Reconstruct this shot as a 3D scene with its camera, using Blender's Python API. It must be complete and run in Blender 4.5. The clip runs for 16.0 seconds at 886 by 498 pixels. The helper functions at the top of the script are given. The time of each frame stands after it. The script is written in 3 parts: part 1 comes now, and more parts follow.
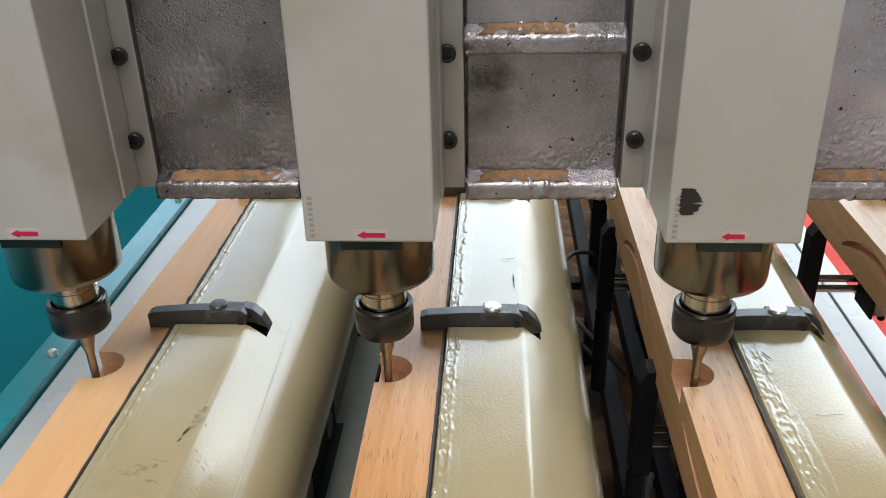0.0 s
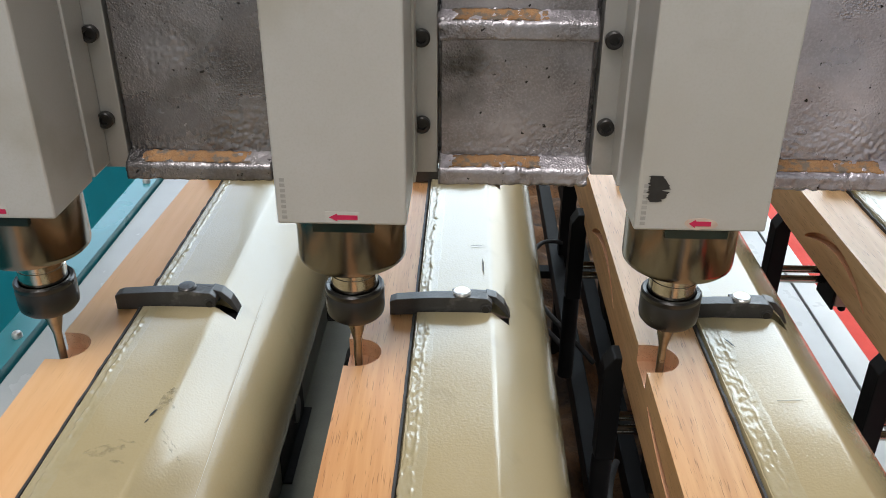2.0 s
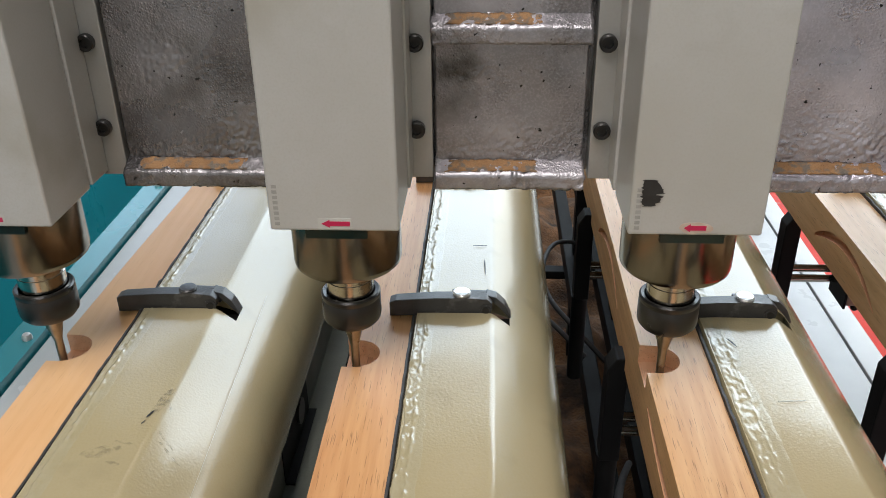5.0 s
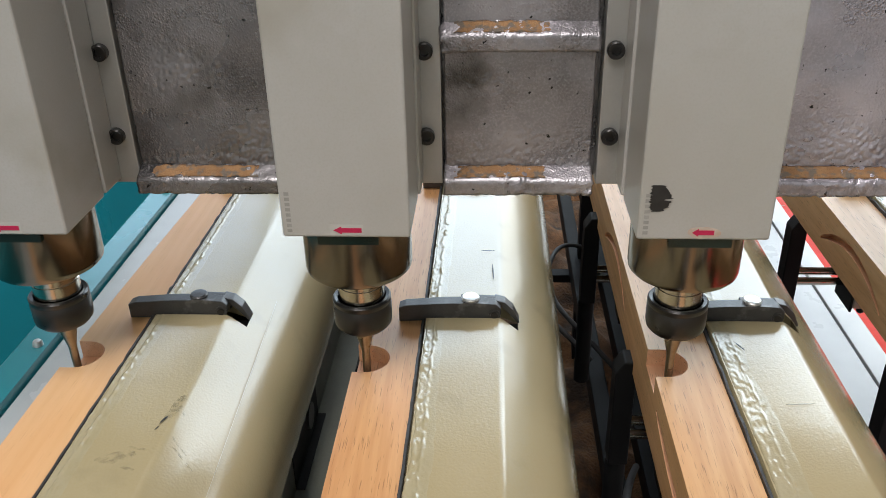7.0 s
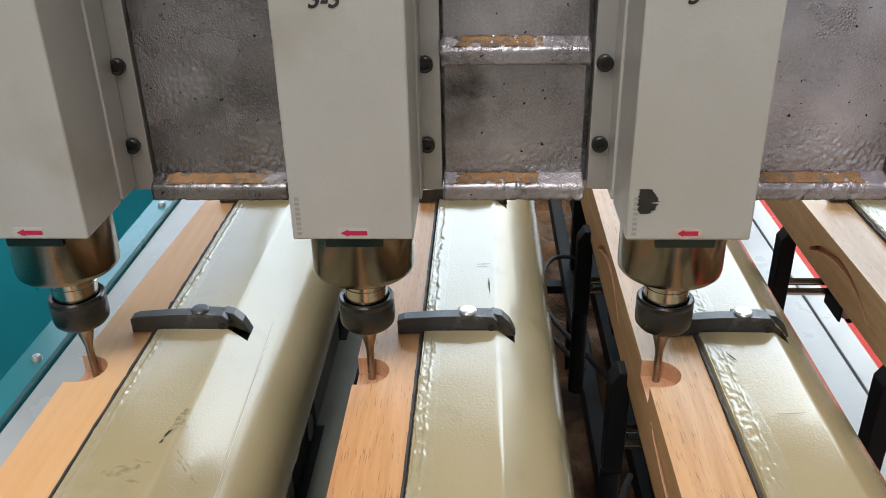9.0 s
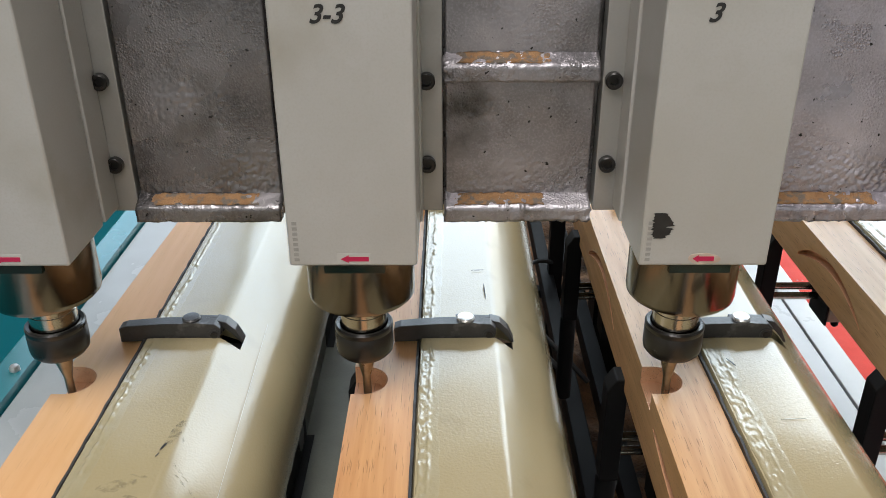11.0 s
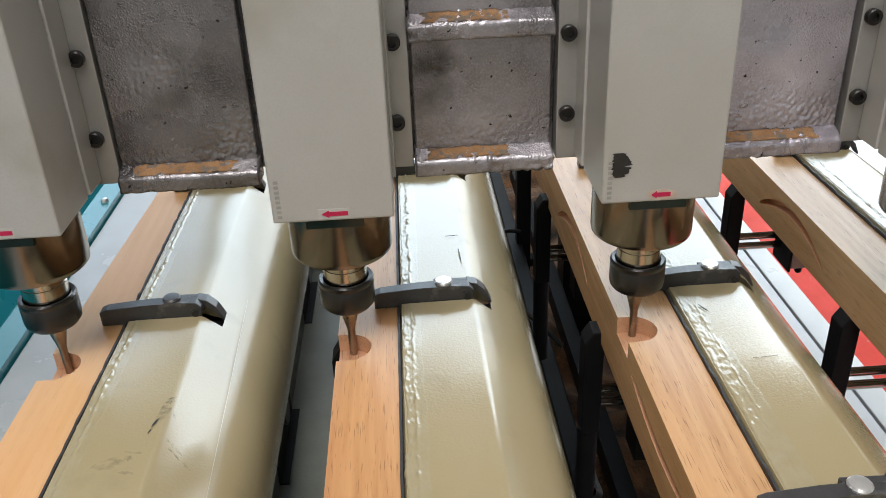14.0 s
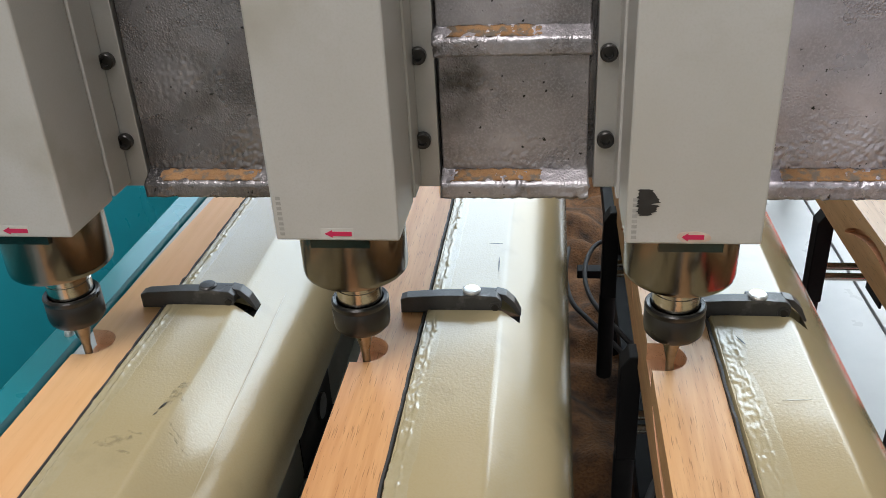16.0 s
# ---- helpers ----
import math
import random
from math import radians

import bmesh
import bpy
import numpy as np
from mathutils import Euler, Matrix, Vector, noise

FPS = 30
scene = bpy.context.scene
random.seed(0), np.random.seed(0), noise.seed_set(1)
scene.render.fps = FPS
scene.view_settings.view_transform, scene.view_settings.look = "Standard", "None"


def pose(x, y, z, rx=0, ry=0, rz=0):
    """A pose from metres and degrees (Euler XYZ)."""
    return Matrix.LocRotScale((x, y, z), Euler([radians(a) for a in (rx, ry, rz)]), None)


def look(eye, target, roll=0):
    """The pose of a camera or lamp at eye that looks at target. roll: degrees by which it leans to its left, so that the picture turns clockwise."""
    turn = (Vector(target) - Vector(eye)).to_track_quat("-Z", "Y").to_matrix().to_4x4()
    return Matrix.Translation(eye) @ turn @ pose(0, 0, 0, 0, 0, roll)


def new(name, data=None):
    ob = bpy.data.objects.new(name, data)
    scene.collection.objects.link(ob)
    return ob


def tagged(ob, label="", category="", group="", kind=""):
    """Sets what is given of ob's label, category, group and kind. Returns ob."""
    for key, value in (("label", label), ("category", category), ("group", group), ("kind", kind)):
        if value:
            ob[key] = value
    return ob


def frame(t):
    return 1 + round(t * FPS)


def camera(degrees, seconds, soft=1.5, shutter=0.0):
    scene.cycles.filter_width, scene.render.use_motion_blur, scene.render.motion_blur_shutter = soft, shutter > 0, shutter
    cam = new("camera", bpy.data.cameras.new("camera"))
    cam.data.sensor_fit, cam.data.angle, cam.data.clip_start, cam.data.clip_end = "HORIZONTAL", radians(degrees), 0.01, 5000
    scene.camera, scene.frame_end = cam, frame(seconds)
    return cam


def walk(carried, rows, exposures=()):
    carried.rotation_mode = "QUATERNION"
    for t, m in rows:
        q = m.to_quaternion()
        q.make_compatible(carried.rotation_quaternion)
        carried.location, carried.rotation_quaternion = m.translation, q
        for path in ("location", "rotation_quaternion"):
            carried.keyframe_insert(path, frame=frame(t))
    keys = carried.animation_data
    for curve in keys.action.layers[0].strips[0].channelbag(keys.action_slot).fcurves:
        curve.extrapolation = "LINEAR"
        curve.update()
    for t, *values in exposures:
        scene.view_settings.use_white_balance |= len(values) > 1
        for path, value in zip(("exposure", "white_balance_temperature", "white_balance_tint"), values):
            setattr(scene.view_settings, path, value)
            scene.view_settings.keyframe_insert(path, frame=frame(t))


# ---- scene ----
cam = camera(54.7, 16.0, soft=0.8)
PATH = [
    (0, (0.083, -0.481, 1.303), (-0.038, 1.292, 0.386), -1.5),
    (0.5, (0.07, -0.476, 1.298), (0.005, 1.286, 0.354), 0.1),
    (1, (0.069, -0.48, 1.297), (0.027, 1.279, 0.344), 0.6),
    (1.5, (0.074, -0.483, 1.299), (0.031, 1.277, 0.35), 0.4),
    (2, (0.083, -0.485, 1.302), (0.032, 1.279, 0.361), 0.3),
    (2.5, (0.085, -0.487, 1.302), (0.024, 1.28, 0.366), 0.2),
    (3, (0.09, -0.485, 1.302), (0.021, 1.281, 0.365), -0.0),
    (3.5, (0.093, -0.484, 1.3), (0.02, 1.281, 0.361), 0.1),
    (4, (0.097, -0.482, 1.3), (0.017, 1.28, 0.357), -0.2),
    (4.5, (0.1, -0.482, 1.3), (0.007, 1.28, 0.359), -0.5),
    (7, (0.096, -0.486, 1.304), (-0.014, 1.28, 0.373), -1.2),
    (7.5, (0.097, -0.488, 1.306), (0.002, 1.28, 0.377), -1.3),
    (8, (0.099, -0.49, 1.308), (0.021, 1.285, 0.39), -1.2),
    (8.5, (0.099, -0.493, 1.309), (0.019, 1.286, 0.398), -1.1),
    (9, (0.092, -0.496, 1.312), (0.002, 1.283, 0.403), -1.2),
    (11.5, (0.063, -0.485, 1.308), (0.071, 1.301, 0.407), -0.3),
    (12, (0.058, -0.483, 1.306), (0.081, 1.302, 0.403), -0.6),
    (12.5, (0.058, -0.483, 1.305), (0.084, 1.299, 0.397), -1.4),
    (13, (0.056, -0.489, 1.301), (0.095, 1.283, 0.374), -2.2),
    (13.5, (0.056, -0.494, 1.3), (0.116, 1.266, 0.353), -2.3),
    (14, (0.061, -0.503, 1.305), (0.126, 1.259, 0.36), -2.5),
    (14.5, (0.085, -0.502, 1.309), (0.113, 1.266, 0.374), -2.3),
    (15, (0.098, -0.498, 1.309), (0.025, 1.272, 0.38), -2.2),
    (15.5, (0.116, -0.492, 1.304), (-0.042, 1.273, 0.378), -2.5),
    (16, (0.14, -0.487, 1.301), (-0.107, 1.265, 0.368), -3.1),
]
walk(cam, [(t, look(eye, target, roll)) for t, eye, target, roll in PATH])

# ---- world and light ----
world = bpy.data.worlds.new("world")
scene.world = world
world.use_nodes = True
wn = world.node_tree.nodes
sky = wn.new("ShaderNodeTexSky")
sky.sky_type, sky.sun_disc = "NISHITA", False
sky.sun_elevation, sky.sun_rotation = radians(40), radians(20)
world.node_tree.links.new(sky.outputs["Color"], wn["Background"].inputs["Color"])
wn["Background"].inputs["Strength"].default_value = 0.1
EXPOSURE = 0.05
scene.view_settings.exposure = EXPOSURE


def area(name, m, sx, sy, power, colour):
    data = bpy.data.lights.new(name, "AREA")
    data.shape, data.size, data.size_y, data.energy, data.color = "RECTANGLE", sx, sy, power, colour
    ob = new(name, data)
    ob.matrix_world = m
    return ob


# daylight in the high window band of the far wall, and the workshop's fluorescent rows
area("window_light", look((1.2, 4.42, 3.1), (0.6, 0.2, 0.9)), 4.2, 1.8, 126, (0.71, 0.875, 1.0))
# left, low and east windows are unseen, added for sheen on the rails
area("window_light", look((-1.75, 4.42, 3.1), (-0.6, 0.2, 0.9)), 1.3, 1.8, 17, (0.66, 0.82, 1.0))
area("window_light", look((2.2, 4.42, 1.5), (0.3, 0.2, 0.9)), 2.0, 1.2, 24, (0.84, 0.93, 0.97))
area("window_light", look((3.42, 3.35, 2.9), (0.3, 0.1, 0.9)), 1.9, 1.4, 25, (0.90, 0.96, 1.0))
area("tube_light", look((-0.62, -1.6, 4.3), (-0.40, -0.9, 0)), 0.3, 2.6, 57, (1.0, 0.950, 0.936))
area("tube_light", look((-0.02, -1.6, 4.3), (0.05, -0.9, 0)), 0.3, 2.6, 57, (1.0, 0.950, 0.936))
area("tube_light", look((0.5, 0.45, 4.4), (0.45, 0.4, 0)), 4.0, 0.4, 63, (1.0, 0.942, 0.90))


# ---- materials ----
def material(name, base, rough=0.5, metal=0.0, other=None, scale=20.0, amount=0.5, grain=300.0, bump=0.1, depth=0.001,
             third=None, third_scale=6.0, third_edge=(0.58, 0.66), stretch=(1, 1, 1), rough_var=0.1, coat=0.0, detail=6.0, patchy=False, specks=None, speck_scale=260):
    m = bpy.data.materials.new(name)
    m.use_nodes = True
    nt = m.node_tree
    n, l = nt.nodes, nt.links
    b = n["Principled BSDF"]
    b.inputs["Metallic"].default_value = metal
    b.inputs["Coat Weight"].default_value = coat
    b.inputs["Coat Roughness"].default_value = 0.11
    tc = n.new("ShaderNodeTexCoord")
    mp = n.new("ShaderNodeMapping")
    mp.inputs["Scale"].default_value = stretch
    l.new(tc.outputs["Object"], mp.inputs["Vector"])

    def tex(s, d=detail):
        t = n.new("ShaderNodeTexNoise")
        t.inputs["Scale"].default_value, t.inputs["Detail"].default_value = s, d
        l.new(mp.outputs["Vector"], t.inputs["Vector"])
        return t.outputs["Fac"]

    def ramp(fac, lo, hi):
        r = n.new("ShaderNodeMapRange")
        r.inputs["From Min"].default_value, r.inputs["From Max"].default_value = lo, hi
        l.new(fac, r.inputs["Value"])
        return r.outputs["Result"]

    def mix(fac, a, c):
        x = n.new("ShaderNodeMix")
        x.data_type = "RGBA"
        if isinstance(fac, float):
            x.inputs["Factor"].default_value = fac
        else:
            l.new(fac, x.inputs["Factor"])
        for i, v in ((6, a), (7, c)):
            if isinstance(v, tuple):
                x.inputs[i].default_value = (*v, 1)
            else:
                l.new(v, x.inputs[i])
        return x.outputs[2]

    other = other or tuple(c * 0.75 for c in base)
    big, small = tex(scale), tex(grain, 5.0 if patchy else 3.0)
    f = n.new("ShaderNodeMath")
    f.operation = "MULTIPLY"
    l.new(ramp(big, 0.35, 0.68), f.inputs[0])
    f.inputs[1].default_value = amount
    col = mix(f.outputs[0], base, other)
    g = n.new("ShaderNodeMath")
    g.operation = "MULTIPLY"
    l.new(ramp(small, 0.45, 0.75), g.inputs[0])
    g.inputs[1].default_value = amount * 0.5
    col = mix(g.outputs[0], col, other)
    if third:
        col = mix(ramp(tex(third_scale), *third_edge), col, third)
    if specks:
        col = mix(ramp(tex(speck_scale, 2.0), 0.685, 0.73), col, specks)
    l.new(col, b.inputs["Base Color"])
    r = n.new("ShaderNodeMapRange")
    r.inputs["To Min"].default_value, r.inputs["To Max"].default_value = max(0.02, rough - rough_var), min(1, rough + rough_var)
    l.new(big, r.inputs["Value"])
    l.new(r.outputs["Result"], b.inputs["Roughness"])
    if bump:
        bp = n.new("ShaderNodeBump")
        bp.inputs["Strength"].default_value, bp.inputs["Distance"].default_value = bump, depth
        if patchy:
            pm = n.new("ShaderNodeMath")
            pm.operation = "MULTIPLY"
            vo = n.new("ShaderNodeTexVoronoi")
            vo.inputs["Scale"].default_value = grain
            l.new(mp.outputs["Vector"], vo.inputs["Vector"])
            va = n.new("ShaderNodeMath")
            va.operation = "SUBTRACT"
            l.new(small, va.inputs[0])
            l.new(ramp(vo.outputs["Distance"], 0.05, 0.6), va.inputs[1])
            l.new(va.outputs[0], pm.inputs[0])
            l.new(ramp(tex(third_scale * 2.2), 0.4, 0.75), pm.inputs[1])
            l.new(pm.outputs[0], bp.inputs["Height"])
        else:
            l.new(small, bp.inputs["Height"])
        l.new(bp.outputs["Normal"], b.inputs["Normal"])
    return m


def wood(name, base, dark, figured=0.75, gloss=0.38, pitted=0.7):
    """Oiled tropical hardwood: long figure and short dark pores along y."""
    m = bpy.data.materials.new(name)
    m.use_nodes = True
    n, l = m.node_tree.nodes, m.node_tree.links
    b = n["Principled BSDF"]
    b.inputs["Roughness"].default_value = gloss
    tc, oi = n.new("ShaderNodeTexCoord"), n.new("ShaderNodeObjectInfo")
    off = n.new("ShaderNodeVectorMath")
    off.operation = "ADD"
    sc = n.new("ShaderNodeVectorMath")
    sc.operation = "SCALE"
    comb = n.new("ShaderNodeCombineXYZ")
    for k in range(3):
        l.new(oi.outputs["Random"], comb.inputs[k])
    l.new(comb.outputs[0], sc.inputs[0])
    sc.inputs["Scale"].default_value = 3.0
    l.new(tc.outputs["Object"], off.inputs[0])
    l.new(sc.outputs[0], off.inputs[1])

    def band(scale, stretch, lo, hi, detail):
        mp, t, r = n.new("ShaderNodeMapping"), n.new("ShaderNodeTexNoise"), n.new("ShaderNodeMapRange")
        mp.inputs["Scale"].default_value = stretch
        t.inputs["Scale"].default_value, t.inputs["Detail"].default_value = scale, detail
        r.inputs["From Min"].default_value, r.inputs["From Max"].default_value = lo, hi
        l.new(off.outputs[0], mp.inputs["Vector"])
        l.new(mp.outputs["Vector"], t.inputs["Vector"])
        l.new(t.outputs["Fac"], r.inputs["Value"])
        return r.outputs["Result"]

    figure, pores, tint = band(150, (1, 0.05, 1), 0.35, 0.7, 4), band(1100, (1, 0.05, 1), 0.61, 0.7, 2), band(9, (1, 0.5, 1), 0.4, 0.65, 3)

    def mix(fac, k, a, c):
        x, g = n.new("ShaderNodeMix"), n.new("ShaderNodeMath")
        x.data_type, g.operation = "RGBA", "MULTIPLY"
        l.new(fac, g.inputs[0])
        g.inputs[1].default_value = k
        l.new(g.outputs[0], x.inputs["Factor"])
        for i, v in ((6, a), (7, c)):
            if isinstance(v, tuple):
                x.inputs[i].default_value = (*v, 1)
            else:
                l.new(v, x.inputs[i])
        return x.outputs[2]

    col = mix(figure, figured, base, dark)
    col = mix(tint, 0.35, col, (base[0] * 0.95, base[1] * 0.72, base[2] * 0.5))
    col = mix(pores, pitted, col, tuple(c * 0.45 for c in dark))
    l.new(col, b.inputs["Base Color"])
    bp = n.new("ShaderNodeBump")
    bp.inputs["Strength"].default_value, bp.inputs["Distance"].default_value = 0.12, 0.0006
    l.new(pores, bp.inputs["Height"])
    l.new(bp.outputs["Normal"], b.inputs["Normal"])
    return m


M_rail = material("sage_enamel", (0.365, 0.312, 0.190), 0.19, other=(0.34, 0.272, 0.138), scale=7, amount=0.6, grain=560, bump=0.2, depth=0.0009,
                  third=(0.29, 0.245, 0.145), third_scale=22, third_edge=(0.60, 0.80), rough_var=0.05, coat=0.4)
M_weld = material("painted_weld", (0.36, 0.318, 0.205), 0.12, other=(0.33, 0.275, 0.15), scale=90, amount=0.6, grain=700, bump=0.3, depth=0.0006, coat=0.5)
M_rubber = material("black_rubber", (0.022, 0.022, 0.024), 0.6, other=(0.05, 0.05, 0.05), scale=40, grain=600, bump=0.25)
M_wood = wood("pale_hardwood", (0.60, 0.335, 0.150), (0.44, 0.21, 0.08), 0.9)
M_wood_smooth = wood("sanded_hardwood", (0.66, 0.395, 0.195), (0.57, 0.31, 0.125), 0.5, 0.40, 0.15)
M_wood_tan = wood("tan_hardwood", (0.62, 0.385, 0.195), (0.44, 0.235, 0.10), 0.85)
M_wood_beige = wood("beige_hardwood", (0.61, 0.405, 0.22), (0.44, 0.26, 0.125), 0.85)
M_wood_cut = wood("fresh_cut_hardwood", (0.70, 0.41, 0.25), (0.60, 0.31, 0.17))
M_housing = material("grey_enamel", (0.445, 0.44, 0.425), 0.36, other=(0.375, 0.36, 0.32), scale=9, amount=0.75, grain=700, bump=0.03,
                     third=(0.33, 0.31, 0.26), third_scale=13, third_edge=(0.58, 0.82), rough_var=0.06)
M_plate = material("brushed_steel", (0.42, 0.415, 0.40), 0.42, metal=0.55, other=(0.34, 0.33, 0.30), scale=30, grain=500, bump=0.05)
CAST = dict(metal=0.7, scale=17, amount=1.0, grain=620, bump=0.36, depth=0.0014, third=(0.07, 0.067, 0.060), third_scale=13, third_edge=(0.56, 0.72), rough_var=0.13,
            patchy=True, specks=(0.02, 0.02, 0.018), speck_scale=210)
M_cast = material("cast_iron", (0.105, 0.10, 0.10), 0.27, other=(0.29, 0.278, 0.285), **CAST)
# same iron with the right panel's purplish sheen put into a paler colour
M_cast_pale = material("sheen_cast_iron", (0.34, 0.318, 0.352), 0.3, other=(0.62, 0.585, 0.65), **CAST)
# a weaker share of that sheen in the colour, for the middle panel
M_cast_mid = material("half_sheen_cast_iron", (0.20, 0.191, 0.198), 0.35, other=(0.44, 0.42, 0.445), **CAST)
M_rust = material("rust_scale", (0.34, 0.19, 0.085), 0.85, other=(0.22, 0.115, 0.05), scale=90, amount=0.8, grain=900, bump=0.6, depth=0.0015,
                  third=(0.15, 0.125, 0.10), third_scale=170, third_edge=(0.50, 0.62))
M_motor = material("bronzed_steel", (0.20, 0.183, 0.157), 0.22, metal=1.0, other=(0.11, 0.098, 0.082), scale=14, grain=500, bump=0.03, stretch=(1, 1, 0.3))
M_chrome = material("turned_steel", (0.46, 0.43, 0.385), 0.16, metal=1.0, other=(0.5, 0.46, 0.4), scale=200, grain=900, bump=0.04, stretch=(0.1, 0.1, 6))
M_nut = material("black_oxide", (0.010, 0.009, 0.0085), 0.3, other=(0.022, 0.019, 0.016), scale=60, grain=800, bump=0.06)
M_bit = material("carbide", (0.36, 0.31, 0.25), 0.3, metal=1.0, other=(0.2, 0.16, 0.12), scale=120, grain=600, bump=0.05)
M_clamp = material("gunmetal", (0.085, 0.085, 0.087), 0.38, metal=0.6, other=(0.048, 0.047, 0.047), scale=50, grain=600, bump=0.12,
                   third=(0.24, 0.24, 0.24), third_scale=35, third_edge=(0.62, 0.75))
M_bolt = material("black_screw", (0.018, 0.018, 0.018), 0.35, metal=0.4, other=(0.04, 0.035, 0.03), scale=90)
M_zinc = material("zinc", (0.75, 0.75, 0.74), 0.3, metal=0.8, other=(0.6, 0.6, 0.6), scale=90, grain=500, bump=0.3)
M_teal = material("teal_enamel", (0.012, 0.21, 0.25), 0.3, other=(0.01, 0.16, 0.19), scale=9, grain=500, bump=0.05, coat=0.5)
M_table = material("grey_table_paint", (0.42, 0.45, 0.46), 0.25, other=(0.34, 0.37, 0.38), scale=14, grain=500, bump=0.12)
# sage enamel with the shade between the rails put into its colour
M_sage_shaded = material("shaded_sage_enamel", (0.12, 0.125, 0.095), 0.45, other=(0.075, 0.078, 0.06), scale=14, amount=0.8, grain=500, bump=0.12)
M_alu = material("milled_aluminium", (0.66, 0.67, 0.67), 0.3, other=(0.56, 0.575, 0.58), scale=18, grain=500, bump=0.06)
M_block = material("pale_block", (0.46, 0.36, 0.28), 0.4, other=(0.36, 0.26, 0.19), scale=40, grain=400, bump=0.1)
# black painted parts, and the shade inside slots and openings
M_black = material("black_paint_and_shade", (0.007, 0.007, 0.0075), 0.55, other=(0.013, 0.013, 0.013), scale=40, grain=500, bump=0.08)
M_red = material("red_enamel", (0.78, 0.055, 0.03), 0.6, other=(0.62, 0.042, 0.025), scale=30, grain=400, bump=0.15,
                 third=(0.55, 0.35, 0.30), third_scale=60, third_edge=(0.66, 0.72))
for m, level in ((M_black, 0.12), (M_red, 0.2)):
    m.node_tree.nodes["Principled BSDF"].inputs["Specular IOR Level"].default_value = level
M_floor = material("concrete", (0.22, 0.21, 0.195), 0.75, other=(0.15, 0.145, 0.135), scale=4, grain=150, bump=0.2)
M_dust = material("sawdust", (0.19, 0.085, 0.028), 0.9, other=(0.025, 0.013, 0.006), scale=16, amount=1.0, grain=160, bump=0.7, depth=0.006)
M_wall = material("painted_wall", (0.60, 0.60, 0.57), 0.75, other=(0.5, 0.5, 0.47), scale=2, grain=120, bump=0.08)
M_roof = material("roof_sheet", (0.13, 0.13, 0.125), 0.6, other=(0.09, 0.088, 0.083), scale=2, grain=120, bump=0.08)
M_arrow = material("red_print", (0.50, 0.012, 0.075), 0.4, other=(0.42, 0.01, 0.06), scale=60, bump=0)
M_sticker = material("sticker_film", (0.50, 0.50, 0.47), 0.25, other=(0.46, 0.46, 0.43), scale=60, bump=0)
M_torn = material("torn_paper", (0.56, 0.49, 0.41), 0.7, other=(0.45, 0.33, 0.26), scale=120, amount=0.9)
M_ink = material("marker_ink", (0.012, 0.012, 0.012), 0.5, other=(0.03, 0.03, 0.03), scale=120, bump=0)
M_print = material("grey_print", (0.33, 0.325, 0.305), 0.5, other=(0.22, 0.215, 0.2), scale=200, bump=0)
M_label = material("green_label", (0.004, 0.018, 0.016), 0.16, other=(0.003, 0.013, 0.012), scale=60, bump=0)


# ---- mesh helpers ----
def finish(bm, smooth=False):
    bmesh.ops.recalc_face_normals(bm, faces=bm.faces)
    for f in bm.faces:
        f.smooth = smooth
    return bm


def part(name, bm, mat, parent=None, label="", at=(0, 0, 0)):
    me = bpy.data.meshes.new(name)
    bm.to_mesh(me)
    bm.free()
    me.materials.append(mat)
    ob = new(name, me)
    ob.location = at
    ob.parent = parent
    if label:
        tagged(ob, label)
    return ob


def thing(name, label, category, group="", at=(0, 0, 0), kind=""):
    return tagged(new_at(name, at), label, category, group, kind)


def new_at(name, at):
    ob = new(name)
    ob.location = at
    ob.empty_display_size = 0.02
    return ob


def box(x0, x1, y0, y1, z0, z1, bevel=0.001, segments=2):
    bm = bmesh.new()
    bmesh.ops.create_cube(bm, size=1)
    bmesh.ops.transform(bm, matrix=Matrix.Translation(((x0 + x1) / 2, (y0 + y1) / 2, (z0 + z1) / 2)) @ Matrix.Diagonal((x1 - x0, y1 - y0, z1 - z0, 1)), verts=bm.verts)
    if bevel:
        bmesh.ops.bevel(bm, geom=bm.edges[:], offset=bevel, segments=segments, affect="EDGES", profile=0.5)
    return finish(bm)


def lathe(profile, cx=0.0, cy=0.0, steps=48):
    """Turned body from (radius, z) pairs, closed at both ends."""
    bm = bmesh.new()
    rings = []
    for r, z in profile:
        rings.append([bm.verts.new((cx + r * math.cos(2 * math.pi * k / steps), cy + r * math.sin(2 * math.pi * k / steps), z)) for k in range(steps)])
    for a, b in zip(rings, rings[1:]):
        for k in range(steps):
            bm.faces.new((a[k], a[(k + 1) % steps], b[(k + 1) % steps], b[k]))
    bm.faces.new(rings[0])
    bm.faces.new(rings[-1])
    finish(bm, True)
    for e in bm.edges:
        if len(e.link_faces) == 2 and e.calc_face_angle(0) > 0.6:
            e.smooth = False
    return bm


